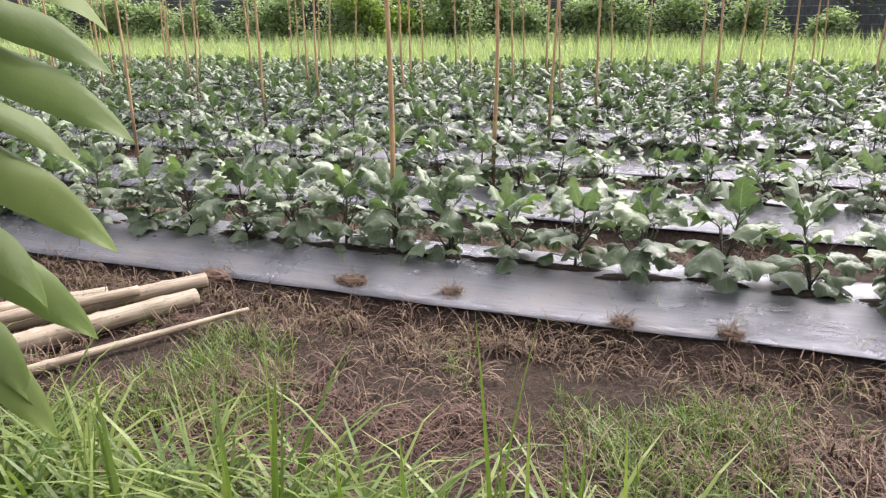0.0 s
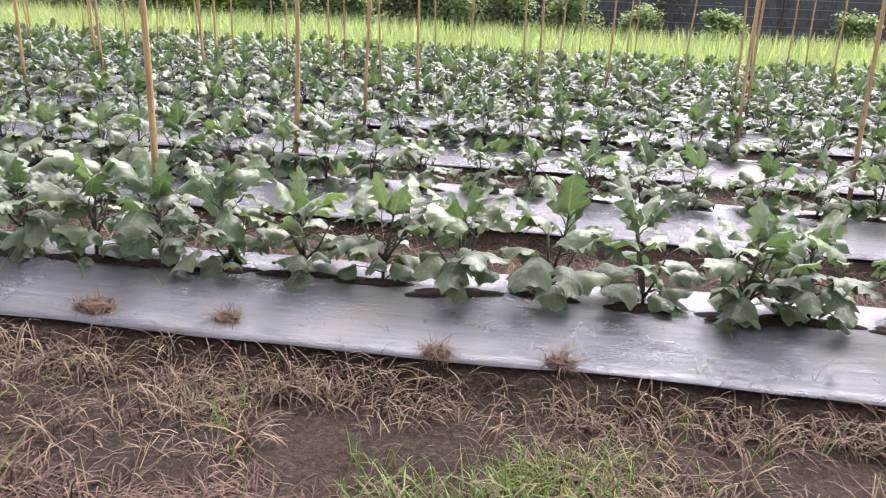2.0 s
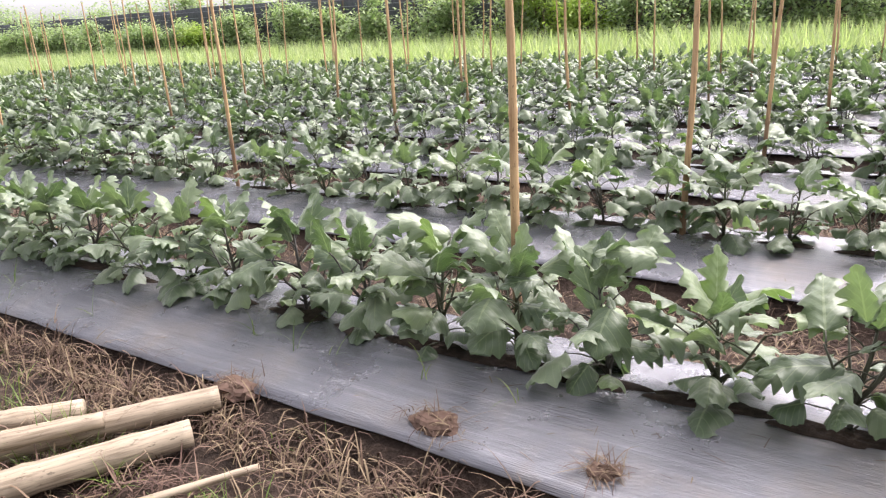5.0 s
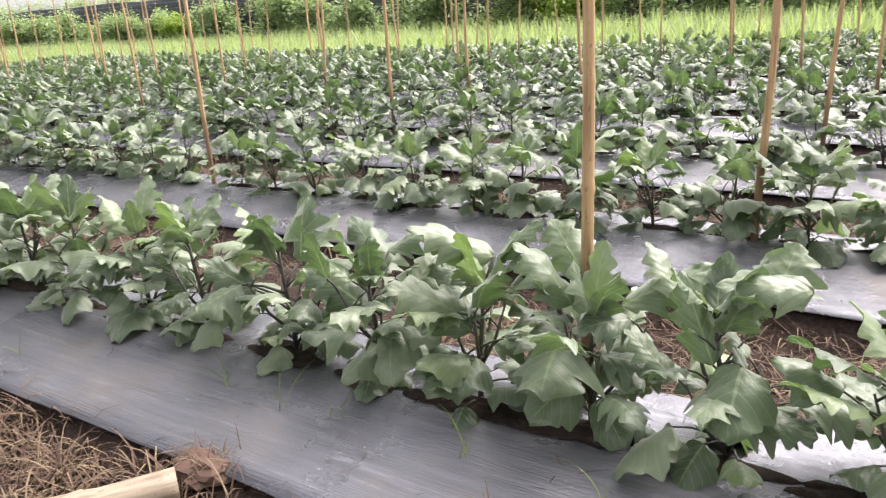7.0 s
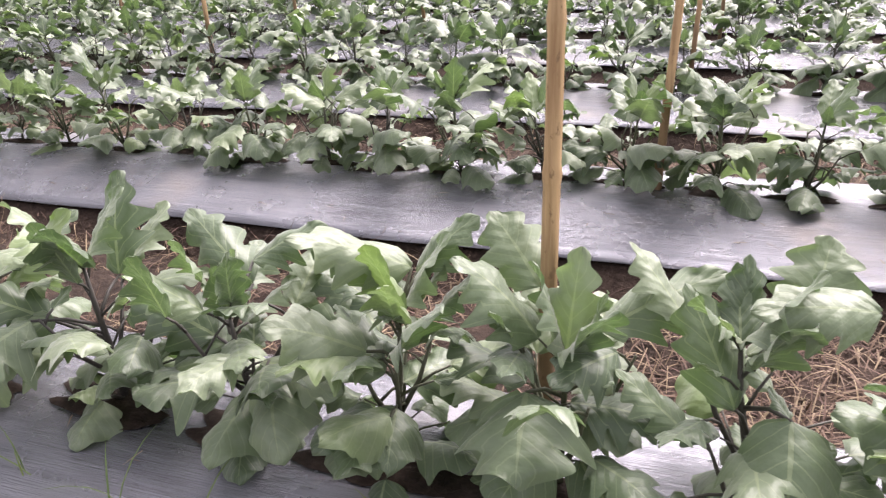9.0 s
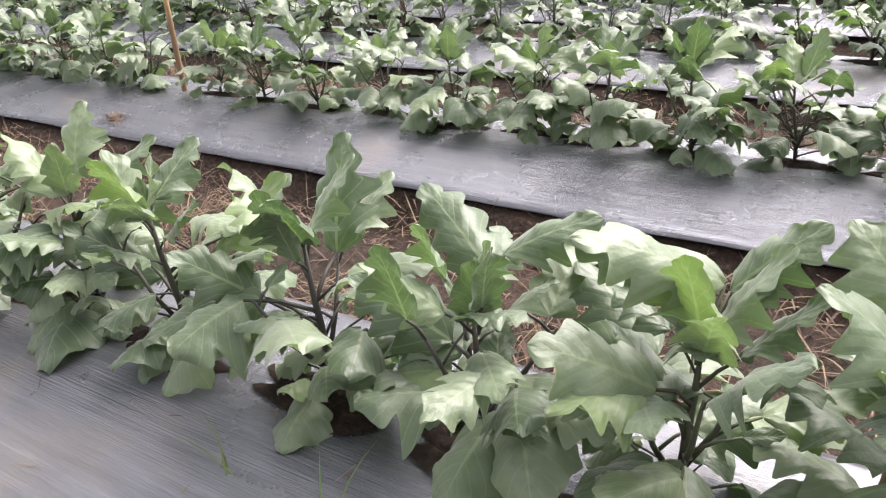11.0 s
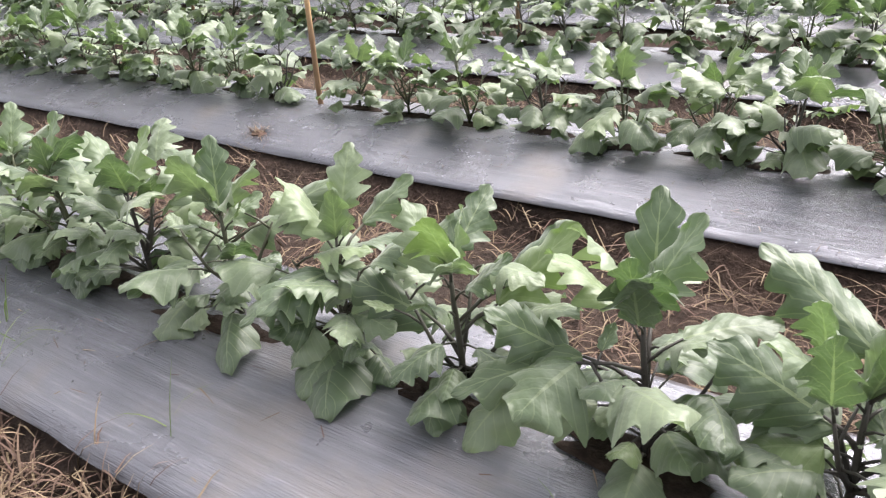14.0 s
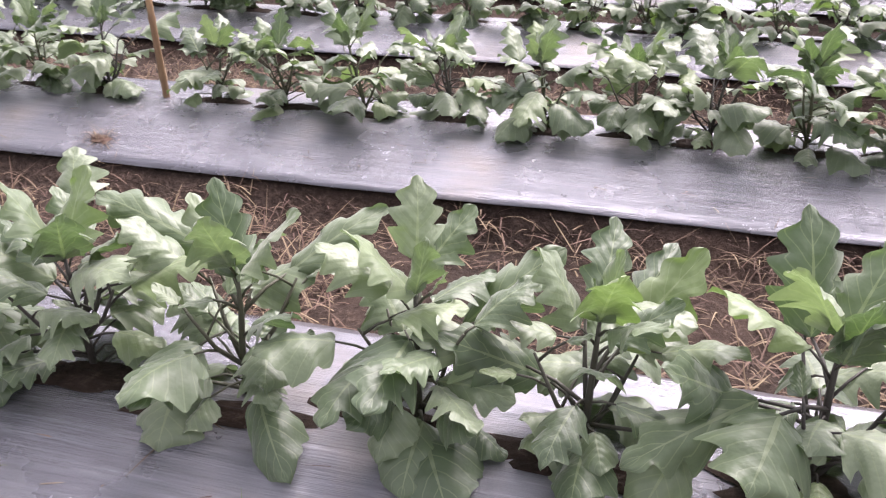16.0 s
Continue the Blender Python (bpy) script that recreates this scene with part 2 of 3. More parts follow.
def land(x, y):
    z = 0.035 * noise.noise((x * 0.6, y * 0.6, 1.5)) + 0.02 * noise.noise((x * 2.6, y * 2.6, 7)) + 0.02 * noise.noise((x * 7, y * 7, 3)) + 0.016 * noise.noise((x * 17, y * 17, 5))
    if y > 19.5:
        z *= 1.5
    for k, yc in enumerate(ROW_Y):
        v = y - yc
        if -0.66 < v < 0.47 and FIELD_X0 < x < FIELD_X1:
            if v < -0.54:
                z = z + (0.098 - z) * min(1, (v + 0.66) / 0.1)
            elif v > 0.36:
                z = z + (0.1 - z) * min(1, (0.47 - v) / 0.11)
            else:
                z = film_height(v) - 0.026
    return z


def steps(*spans):
    out = []
    for a, b, d in spans:
        n = max(1, round((b - a) / d))
        out += [a + (b - a) * i / n for i in range(n)]
    return out + [spans[-1][1]]


def build_ground():
    xs = steps((-600, -60, 90), (-60, -27, 3), (-27, -8, 0.35), (-8, 4, 0.07), (4, 13, 0.35), (13, 60, 4), (60, 600, 90))
    ys = steps((-500, -40, 90), (-40, -4, 4), (-4, 1, 0.3), (1, 7.5, 0.055), (7.5, 18, 0.12), (18, 30, 0.8), (30, 60, 5), (60, 700, 80))
    verts = [(x, y, land(x, y)) for x in xs for y in ys]
    me = mesh_from("ground", verts, grid_faces(len(xs), len(ys)), SOIL)
    tagged(new("ground", me), "bare brown soil with furrows and crumbs", "ground", kind="structure")


def build_mulch():
    for k, yc in enumerate(ROW_Y):
        xs = steps((FIELD_X0, -8, 0.4), (-8, 4, 0.1), (4, FIELD_X1, 0.4)) if k < 3 else steps((FIELD_X0, FIELD_X1, 0.5))
        verts = []
        for x in xs:
            for j, (v, z) in enumerate(PROFILE):
                e = edge_shift(x, k) if j < 2 else 0
                dz = 0.008 * noise.noise((x * 1.3, v * 6 + k * 3, 2)) + 0.004 * noise.noise((x * 5, v * 14, k))
                verts.append((x, yc + v + e, z + dz))
        me = mesh_from("mulch_film", verts, grid_faces(len(xs), len(PROFILE)), FILM)
        ob = tagged(new("mulch_film", me), "silver-grey plastic mulch film stretched over a raised bed", "mulch film", "mulched beds", "structure")
        m = ob.modifiers.new("thickness", "SOLIDIFY")
        m.thickness, m.offset = 0.003, 1


build_ground()
build_mulch()


# ---- the eggplants ----
def leaf_arrays(length, width, seed, nu=13, nv=7, droop=0.5, fold=0.35, lobes=0.0, depth=0.0):
    """An ovate blade, its margin cut into rounded lobes that point forwards, puckered between the veins."""
    rng = random.Random(seed)
    ph, skew = rng.uniform(0, 6.28), rng.uniform(-0.12, 0.12)
    verts, uvs = [], []
    x = z = 0.0
    ang = 0.15
    for i in range(nu):
        u = i / (nu - 1)
        half = width / 2 * (math.sin(math.pi * min(1, u ** 0.72 * 0.985 + 0.012)) ** 0.66)
        for j in range(nv):
            s = 2 * j / (nv - 1) - 1
            a = abs(s)
            wave = lobes * u + 0.42 + (skew if s > 0 else -skew)
            crest = (0.5 - 0.5 * math.cos(2 * math.pi * wave)) ** 0.6
            cut = 1.08 - depth * (1 - crest) * min(1, 5 * u) * (0.25 + 0.75 * a)
            cut += 0.035 * math.sin(31 * u + ph + 2 * s) * a
            y = s * half * cut
            rise = fold * abs(y) - 1.7 * y * y / width
            wav = 0.075 * width * math.sin(12 * u + ph + s * 1.9) * a ** 1.4
            wav += 0.016 * width * math.sin(36 * (u - 0.35 * a) + ph) * (1 - (2 * a - 1) ** 2)
            sweep = abs(y) * (0.1 + 0.3 * crest * (depth > 0.15)) * (1 - u) - 0.16 * abs(y) * (u < 0.12)
            verts.append((x + sweep, y, z + rise + wav))
            uvs.append((u, (s + 1) / 2))
        d = length / (nu - 1)
        x, z = x + d * math.cos(ang), z + d * math.sin(ang)
        ang -= droop / (nu - 1) * (0.6 + 1.2 * u)
    return verts, grid_faces(nu, nv), uvs


# length, width, seed, droop, fold, lobes a side, depth of the bays
LEAF_KINDS = [(0.19, 0.155, 11, 0.5, 0.12, 2.4, 0.1), (0.21, 0.17, 12, 0.7, 0.12, 2.6, 0.14), (0.21, 0.12, 13, 0.15, 0.4, 4.2, 0.46),
              (0.23, 0.15, 14, 0.5, 0.3, 4.0, 0.46), (0.15, 0.085, 15, -0.1, 0.5, 3.2, 0.35), (0.25, 0.17, 16, 0.6, 0.22, 4.4, 0.45),
              (0.09, 0.045, 17, 0.0, 0.7, 2.5, 0.25), (0.13, 0.115, 18, 0.4, 0.1, 1.6, 0.06), (0.21, 0.2, 19, 0.45, 0.12, 2.7, 0.45)]
LEAF_NEAR, LEAF_LOW, LEAF_CHORD = [], [], []
for L, W, sd, dr, fo, lo, de in LEAF_KINDS:
    v, f, u = leaf_arrays(L, W, sd, 33, 9, dr, fo, lo, de)
    LEAF_NEAR.append(mesh_from("leaf", v, f, LEAF, u))
    LEAF_CHORD.append(Vector(v[-5]))
    LEAF_LOW.append(leaf_arrays(L * 1.04, W * 1.04, sd, 17, 5, dr, fo, lo, de))

GROWN = {}


def grown_leaf(x, base, tip, width, shape):
    """A large leaf of the plant at x: its foot and its tip from the plant's foot; shape 0 lobed, 1 rounded, 2 broad and lobed."""
    GROWN.setdefault(x, []).append((Vector(base), Vector(tip), width, shape))


grown_leaf(-4.29, (-0.18, -0.10, 0.08), (-0.12, -0.19, 0.00), 0.14, 1)
grown_leaf(-4.29, (-0.26, 0.11, 0.26), (-0.53, 0.16, 0.35), 0.13, 0)
grown_leaf(-3.88, (-0.12, -0.07, 0.06), (-0.10, -0.22, 0.00), 0.22, 2)
grown_leaf(-3.88, (-0.12, 0.11, 0.32), (-0.40, 0.14, 0.40), 0.13, 0)
grown_leaf(-3.88, (0.09, -0.10, 0.08), (0.21, -0.24, 0.00), 0.12, 1)
grown_leaf(-3.88, (0.10, 0.10, 0.29), (0.29, 0.24, 0.40), 0.12, 0)
grown_leaf(-3.46, (0.03, -0.08, 0.08), (0.02, -0.22, 0.00), 0.16, 1)
grown_leaf(-3.46, (-0.02, 0.13, 0.32), (0.07, 0.24, 0.43), 0.11, 0)
grown_leaf(-3.46, (0.08, 0.08, 0.22), (0.28, 0.20, 0.37), 0.13, 0)
grown_leaf(-3.46, (0.03, -0.08, 0.06), (0.13, -0.25, 0.00), 0.18, 1)
grown_leaf(-3.1, (0.18, -0.08, 0.13), (0.11, -0.18, 0.00), 0.12, 1)
grown_leaf(-3.1, (-0.14, 0.03, 0.18), (-0.36, -0.06, 0.28), 0.13, 0)
grown_leaf(-3.1, (0.06, 0.10, 0.26), (0.15, 0.28, 0.37), 0.1, 0)
grown_leaf(-3.1, (0.05, 0.08, 0.22), (0.20, 0.20, 0.41), 0.14, 0)
grown_leaf(-3.1, (-0.10, 0.04, 0.15), (-0.31, -0.06, 0.29), 0.14, 0)
grown_leaf(-2.65, (-0.04, 0.11, 0.29), (-0.08, 0.23, 0.52), 0.15, 0)
grown_leaf(-2.65, (-0.14, -0.02, 0.22), (-0.38, -0.16, 0.12), 0.13, 0)
grown_leaf(-2.65, (0.01, -0.08, 0.05), (0.02, -0.20, 0.00), 0.13, 1)
grown_leaf(-2.65, (-0.18, 0.00, 0.20), (-0.33, -0.10, 0.32), 0.14, 0)
grown_leaf(-2.65, (-0.12, -0.10, 0.26), (-0.18, -0.25, 0.20), 0.2, 2)
grown_leaf(-2.27, (-0.01, 0.08, 0.33), (-0.25, 0.20, 0.44), 0.13, 0)
grown_leaf(-2.27, (-0.00, 0.08, 0.39), (0.16, 0.15, 0.46), 0.1, 0)
grown_leaf(-2.27, (-0.07, 0.00, 0.23), (-0.28, -0.02, 0.33), 0.15, 0)
grown_leaf(-2.27, (0.05, -0.08, 0.14), (0.04, -0.24, 0.08), 0.13, 1)
grown_leaf(-2.27, (0.11, -0.08, 0.20), (0.19, -0.20, 0.09), 0.15, 1)
grown_leaf(-1.91, (-0.04, -0.04, 0.28), (-0.21, -0.14, 0.37), 0.16, 0)
grown_leaf(-1.91, (0.02, 0.08, 0.42), (-0.18, -0.07, 0.52), 0.13, 0)
grown_leaf(-1.91, (0.03, 0.08, 0.41), (0.15, 0.14, 0.52), 0.1, 0)
grown_leaf(-1.91, (-0.02, 0.00, 0.21), (-0.19, -0.06, 0.36), 0.15, 0)
grown_leaf(-1.91, (-0.03, 0.10, 0.38), (-0.30, 0.20, 0.40), 0.1, 0)
grown_leaf(-1.91, (0.02, -0.08, 0.16), (-0.06, -0.23, 0.19), 0.12, 1)
grown_leaf(-1.56, (-0.06, 0.08, 0.41), (-0.18, 0.15, 0.53), 0.15, 0)
grown_leaf(-1.56, (0.06, 0.06, 0.34), (0.28, 0.18, 0.43), 0.13, 0)
grown_leaf(-1.56, (-0.05, -0.09, 0.28), (-0.03, -0.25, 0.20), 0.24, 2)
grown_leaf(-1.2, (-0.05, 0.00, 0.25), (-0.16, 0.08, 0.45), 0.12, 0)
grown_leaf(-1.2, (0.06, 0.10, 0.39), (0.09, 0.21, 0.51), 0.17, 0)
grown_leaf(-1.2, (0.03, -0.08, 0.30), (0.03, -0.20, 0.17), 0.16, 1)
grown_leaf(-1.2, (0.15, 0.03, 0.46), (-0.05, -0.02, 0.46), 0.13, 0)


def plan_plant(seed, grown=()):
    """One plant as a stem mesh (verts, faces) and a list of (leaf kind, matrix)."""
    rng = random.Random(seed)
    verts, faces, leaves = [], [], []

    def add(pts, radii, sides=6):
        v, f = tube(pts, radii, sides, len(verts))
        verts.extend(v)
        faces.extend(f)

    height = rng.uniform(0.3, 0.37)
    lean = Vector((rng.uniform(-0.05, 0.05), rng.uniform(-0.04, 0.04), 0))
    spine = [Vector((0, 0, -0.04)), lean * 0.3 + Vector((0, 0, height * 0.35)), lean + Vector((0, 0, height * 0.75)), lean * 1.2 + Vector((0, 0, height))]
    add(spine, [0.0095, 0.0085, 0.0065, 0.004])
    shoots = [(spine, 10)]
    for b in range(rng.choice((3, 4, 4))):
        a = b * 1.7 + rng.uniform(0, 1.0)
        z0 = rng.uniform(0.01, 0.12)
        o = lean * (z0 / height) + Vector((0, 0, z0))
        r, h = rng.uniform(0.08, 0.15), rng.uniform(0.17, 0.27)
        line = [o, o + Vector((math.cos(a) * r * 0.55, math.sin(a) * r * 0.55, h * 0.42)), o + Vector((math.cos(a) * r, math.sin(a) * r, h))]
        add(line, [0.0065, 0.0055, 0.003], 5)
        shoots.append((line, 4))
    for line, n in shoots:
        for i in range(n):
            f = (i + 0.7) / n
            q = f * (len(line) - 1)
            k = min(int(q), len(line) - 2)
            p = line[k].lerp(line[k + 1], q - k)
            az = i * 2.4 + rng.uniform(-0.5, 0.5) + seed
            up = p.z / 0.36
            el = -0.05 + 0.9 * up + rng.uniform(-0.2, 0.2)
            pet = rng.uniform(0.05, 0.12) * (1.15 - 0.6 * up)
            tip = p + Vector((math.cos(az) * math.cos(el), math.sin(az) * math.cos(el), math.sin(el) + 0.15)) * pet
            tip.z = max(tip.z, 0.035)
            add([p, p.lerp(tip, 0.5) + Vector((0, 0, 0.006)), tip], [0.0038, 0.0032, 0.0026], 4)
            pitch = (-0.45 if up < 0.25 else 0.05 if up < 0.5 else 0.4 if up < 0.8 else 0.85) + rng.uniform(-0.35, 0.35)
            kind = rng.choice((7, 0, 7, 1) if up < 0.3 else (8, 3, 5, 2, 1, 6) if up < 0.6 else (3, 5, 2, 6, 2) if up < 0.85 else (2, 4, 3, 6, 2))
            s = rng.uniform(0.75, 1.1) * (0.85 if grown else 1.0)
            m = Matrix.Translation(tip) @ Euler((rng.uniform(-0.4, 0.4), -pitch, az)).to_matrix().to_4x4() @ Matrix.Scale(s, 4)
            leaves.append((kind, m))
    for base, tip, width, shape in grown:
        low = max(0.0, min(base.z - 0.05, height * 0.9))
        root = lean * (low / height) + Vector((0, 0, low))
        add([root, root.lerp(base, 0.5) + Vector((0, 0, 0.012)), base], [0.0055, 0.0045, 0.0032], 5)
        kind = (1, 0)[int(width * 100) % 2] if shape == 1 else 8 if shape == 2 else (3, 5, 2)[int(width * 100) % 3]
        chord = tip - base
        m0, m1 = frame_of(LEAF_CHORD[kind], Vector((0, 0, 1))), frame_of(chord, Vector((0, -0.55, 0.83)))
        k = chord.length / LEAF_CHORD[kind].length
        wide = width / LEAF_KINDS[kind][1]
        leaves.append((kind, Matrix.Translation(base) @ m1 @ Matrix.Diagonal((k, wide, (k + wide) / 2, 1)) @ m0.transposed()))
    for i in range(4 if grown else 3):
        # short-stalked leaves round the foot
        az, z0 = i * 1.7 + seed + rng.uniform(-0.3, 0.3), rng.uniform(0.03, 0.11)
        tip = Vector((math.cos(az), math.sin(az), 0)) * rng.uniform(0.05, 0.1) + Vector((0, 0, z0 + 0.02))
        add([Vector((0, 0, z0 - 0.02)), tip * 0.55 + Vector((0, 0, 0.03)), tip], [0.004, 0.0034, 0.0026], 4)
        m = Matrix.Translation(tip) @ Euler((rng.uniform(-0.5, 0.5), rng.uniform(-0.3, 0.45), az)).to_matrix().to_4x4() @ Matrix.Scale(rng.uniform(0.5, 0.8), 4)
        leaves.append((rng.choice((7, 0, 1, 2)), m))
    top = spine[-1]
    for i in range(3):
        m = Matrix.Translation(top) @ Euler((0, -rng.uniform(0.7, 1.2), i * 2.1 + seed)).to_matrix().to_4x4()
        leaves.append((rng.choice((4, 6, 2)), m))
    return verts, faces, leaves


def frame_of(along, up):
    x = along.normalized()
    y = up.cross(x).normalized()
    z = x.cross(y)
    return Matrix((x, y, z)).transposed().to_4x4()


PLANS = [plan_plant(s) for s in range(10)]
STEM_MESH = [mesh_from("stem", v, f, STEM) for v, f, _ in PLANS]
FOLIAGE = []
for v0, f0, leaves in PLANS:
    fv, ff, fu = [], [], []
    for kind, m in leaves:
        v, f, u = LEAF_LOW[kind]
        o = len(fv)
        fv += [m @ Vector(p) for p in v]
        ff += [tuple(i + o for i in q) for q in f]
        fu += u
    FOLIAGE.append((np.array([tuple(p) for p in fv]), np.array(ff), np.array(fu)))
FOLIAGE_MESH = [mesh_from("foliage", v, [tuple(q) for q in f.tolist()], LEAF_FAR, u) for v, f, u in FOLIAGE]
PLANT_LABEL = "leafy young eggplant with lobed grey-green leaves, rooted through plastic mulch"


def near_plant(i, plan=None):
    root = tagged(new("eggplant_plant"), PLANT_LABEL, "eggplant", "eggplants in rows")
    part("stem", mesh_from("stem", plan[0], plan[1], STEM) if plan else STEM_MESH[i], root, "dark purplish branching stem")
    for kind, m in (plan or PLANS[i])[2]:
        part("leaf", LEAF_NEAR[kind], root, "", m)
    return root


def mid_plant(i):
    root = tagged(new("eggplant_plant"), PLANT_LABEL, "eggplant", "eggplants in rows")
    part("stem", STEM_MESH[i], root, "dark purplish branching stem")
    part("foliage", FOLIAGE_MESH[i], root)
    return root


ROW_1 = [-4.29, -3.88, -3.46, -3.1, -2.65, -2.27, -1.91, -1.56, -1.2, -0.84, -0.46, -0.08, 0.33, 0.76]
ROW_2 = [-5.92, -5.54, -4.95, -4.6, -4.21, -3.82, -3.4, -3.03, -2.73, -2.36, -1.99, -1.63, -1.28, -0.95, -0.57]
rng = random.Random(5)
SITES = []
for k, yc in enumerate(ROW_Y):
    known = ROW_1 if k == 0 else ROW_2 if k == 1 else [-3.0]
    row = list(known)
    x = known[0] - 0.38
    while x > FIELD_X0 + 0.3:
        row.append(x + rng.uniform(-0.04, 0.04))
        x -= 0.38
    x = known[-1] + 0.38
    while x < FIELD_X1 - 0.3:
        row.append(x + rng.uniform(-0.04, 0.04))
        x += 0.38
    for x in sorted(row):
        SITES.append((k, x, yc + rng.uniform(-0.035, 0.035), rng.randrange(10), rng.uniform(0, 6.28), rng.uniform(0.9, 1.1) * (0.87 if k else 1.1 if x < -2.9 else 1)))
first_near, first_mid = {}, {}
far_v, far_f, far_u, far_o = [], [], [], 0
stem_v, stem_f, stem_o = [], [], 0
STEM_ARR = [(np.array([tuple(p) for p in v]), [q for q in f]) for v, f, _ in PLANS]
for k, x, y, i, turn, s in SITES:
    m = Matrix.Translation((x, y, film_height(y - ROW_Y[k]))) @ Matrix.Rotation(turn, 4, "Z") @ Matrix.Scale(s, 4)
    if k == 0 and x in GROWN:
        plant = near_plant(i, plan_plant(40 + i + int(-x * 10), GROWN[x]))
        plant.location = (x, ROW_Y[0], film_height(0))
    elif (k == 0 and -6.5 < x < 3.2) or (k == 1 and -7.5 < x < 3.0):
        if i in first_near:
            copy_thing(first_near[i], m)
        else:
            first_near[i] = near_plant(i)
            first_near[i].matrix_basis = m @ Matrix.Scale(1 / s, 4)
    elif (k < 2 and -14 < x < 6) or (k in (2, 3) and -13 < x < 5) or (k == 4 and -9 < x < 5):
        if i in first_mid:
            copy_thing(first_mid[i], m)
        else:
            first_mid[i] = mid_plant(i)
            first_mid[i].matrix_basis = m @ Matrix.Scale(1 / s, 4)
    else:
        a = np.array(m)
        v, f, u = FOLIAGE[i]
        far_v.append(v @ a[:3, :3].T + a[:3, 3])
        far_f.append(f + far_o)
        far_u.append(u)
        far_o += len(v)
        v, f = STEM_ARR[i]
        stem_v.append(v @ a[:3, :3].T + a[:3, 3])
        stem_f += [tuple(j + stem_o for j in q) for q in f]
        stem_o += len(v)
far = new("eggplant_rows", mesh_from("eggplant_rows", np.concatenate(far_v), np.concatenate(far_f).tolist(), LEAF_FAR, np.concatenate(far_u)))
tagged(far, "far rows of leafy young eggplants on mulched beds", "eggplants", kind="stuff")
part("stems", mesh_from("stems", np.concatenate(stem_v), stem_f, STEM), far)


# ---- planting holes in the film ----
def hole_mesh(seed):
    r = random.Random(seed)
    n = 26
    verts = [(0, 0, 0.02)]
    outline = [1 + 0.22 * math.sin(2 * i * 0.2417 + seed) + 0.14 * math.sin(5 * i * 0.2417 + 2 * seed) + r.uniform(-0.1, 0.1) for i in range(n)]
    rings = ((0.3, 0.008), (0.6, 0.007), (0.85, 0.004), (1.0, 0.0))
    for ring, h in rings:
        for i in range(n):
            a = 2 * math.pi * i / n
            q = ring * outline[i]
            verts.append((0.14 * q * math.cos(a), 0.058 * q * math.sin(a), h + r.uniform(-0.003, 0.005) * (ring < 1)))
    faces = [(0, 1 + i, 1 + (i + 1) % n) for i in range(n)]
    for k in range(len(rings) - 1):
        o = 1 + k * n
        faces += [(o + i, o + n + i, o + n + (i + 1) % n, o + (i + 1) % n) for i in range(n)]
    return mesh_from("planting_hole", verts, faces, DAMP)


HOLES = [hole_mesh(s) for s in range(5)]
for k, x, y, i, turn, s in SITES:
    if k > 2 or not -9 < x < 4:
        continue
    for dx in ((0,) if k else (-0.02,)):
        h = new("planting_hole", HOLES[(i + k) % 5])
        v = y - ROW_Y[k] - (0.05 if k == 0 else 0)
        h.matrix_basis = Matrix.Translation((x + dx, ROW_Y[k] + v, film_height(v) + 0.004)) @ Matrix.Rotation(rng.uniform(-0.15, 0.15), 4, "Z") @ Matrix.Diagonal((rng.uniform(0.9, 1.5) if k == 0 else 0.9, rng.uniform(0.7, 1.1) + (0.15 if k == 0 else 0), 1, 1))
        tagged(h, "dark soil showing through a hole torn in the mulch film", "planting hole", "holes in the mulch", "structure")


# ---- bamboo stakes ----
def stake_mesh(seed, length, r0):
    r = random.Random(seed)
    pts, radii = [], []
    z, node = -0.12, 0.1
    bend = r.uniform(-0.03, 0.03)
    while z < length:
        q = z / length
        near = abs((z - node) % 0.27)
        near = min(near, 0.27 - near)
        pts.append((bend * math.sin(3.0 * q) + 0.004 * math.sin(9 * q + seed), 0.012 * math.sin(4 * q + seed), z))
        radii.append(r0 * (1 - 0.35 * q) * (1.16 if near < 0.012 else 1.0))
        z += 0.0225
    v, f = tube(pts, radii, 9)
    return mesh_from("bamboo_stake", v, f, BAMBOO)


STAKES = [stake_mesh(s, 1.95 + 0.1 * (s % 3), 0.0165 + 0.002 * (s % 2)) for s in range(5)]
STAKE_AT = {(0, 3): -1.61, (0, 2): -6.9, (1, 3): -1.5, (1, 2): -5.23, (2, 2): -4.95, (2, 3): -1.45, (3, 3): -1.3, (3, 2): -5.25, (3, 1): -9.2, (4, 2): -4.6, (4, 1): -8.95, (1, 4): 2.3}
rng = random.Random(9)
for k, yc in enumerate(ROW_Y):
    for c in [-4, -3, -2, -1, 0, 1, 2, 3, 4, 5, 6] + [i + 0.5 for i in range(-4, 6)] * (k > 2):
        x = STAKE_AT.get((k, c), -12.6 + 3.72 * c + rng.uniform(-0.35, 0.35) * (1 if k < 3 else 2))
        if x < FIELD_X0 or x > FIELD_X1 or (k > 2 and rng.random() < 0.06):
            continue
        st = new("bamboo_stake", STAKES[int(k * 3 + c) % 5])
        dy = 0.1 if (k, c) == (0, 3) else rng.uniform(-0.05, 0.1)
        lean = 0.3 if k < 2 and c in (2, 3) else 2.5
        st.matrix_basis = pose(x, yc + dy, film_height(dy), rng.uniform(-lean, lean), rng.uniform(-lean, lean), rng.uniform(0, 360))
        tagged(st, "thin upright bamboo stake, tan with dark soiled foot", "stake", "stakes in the beds")


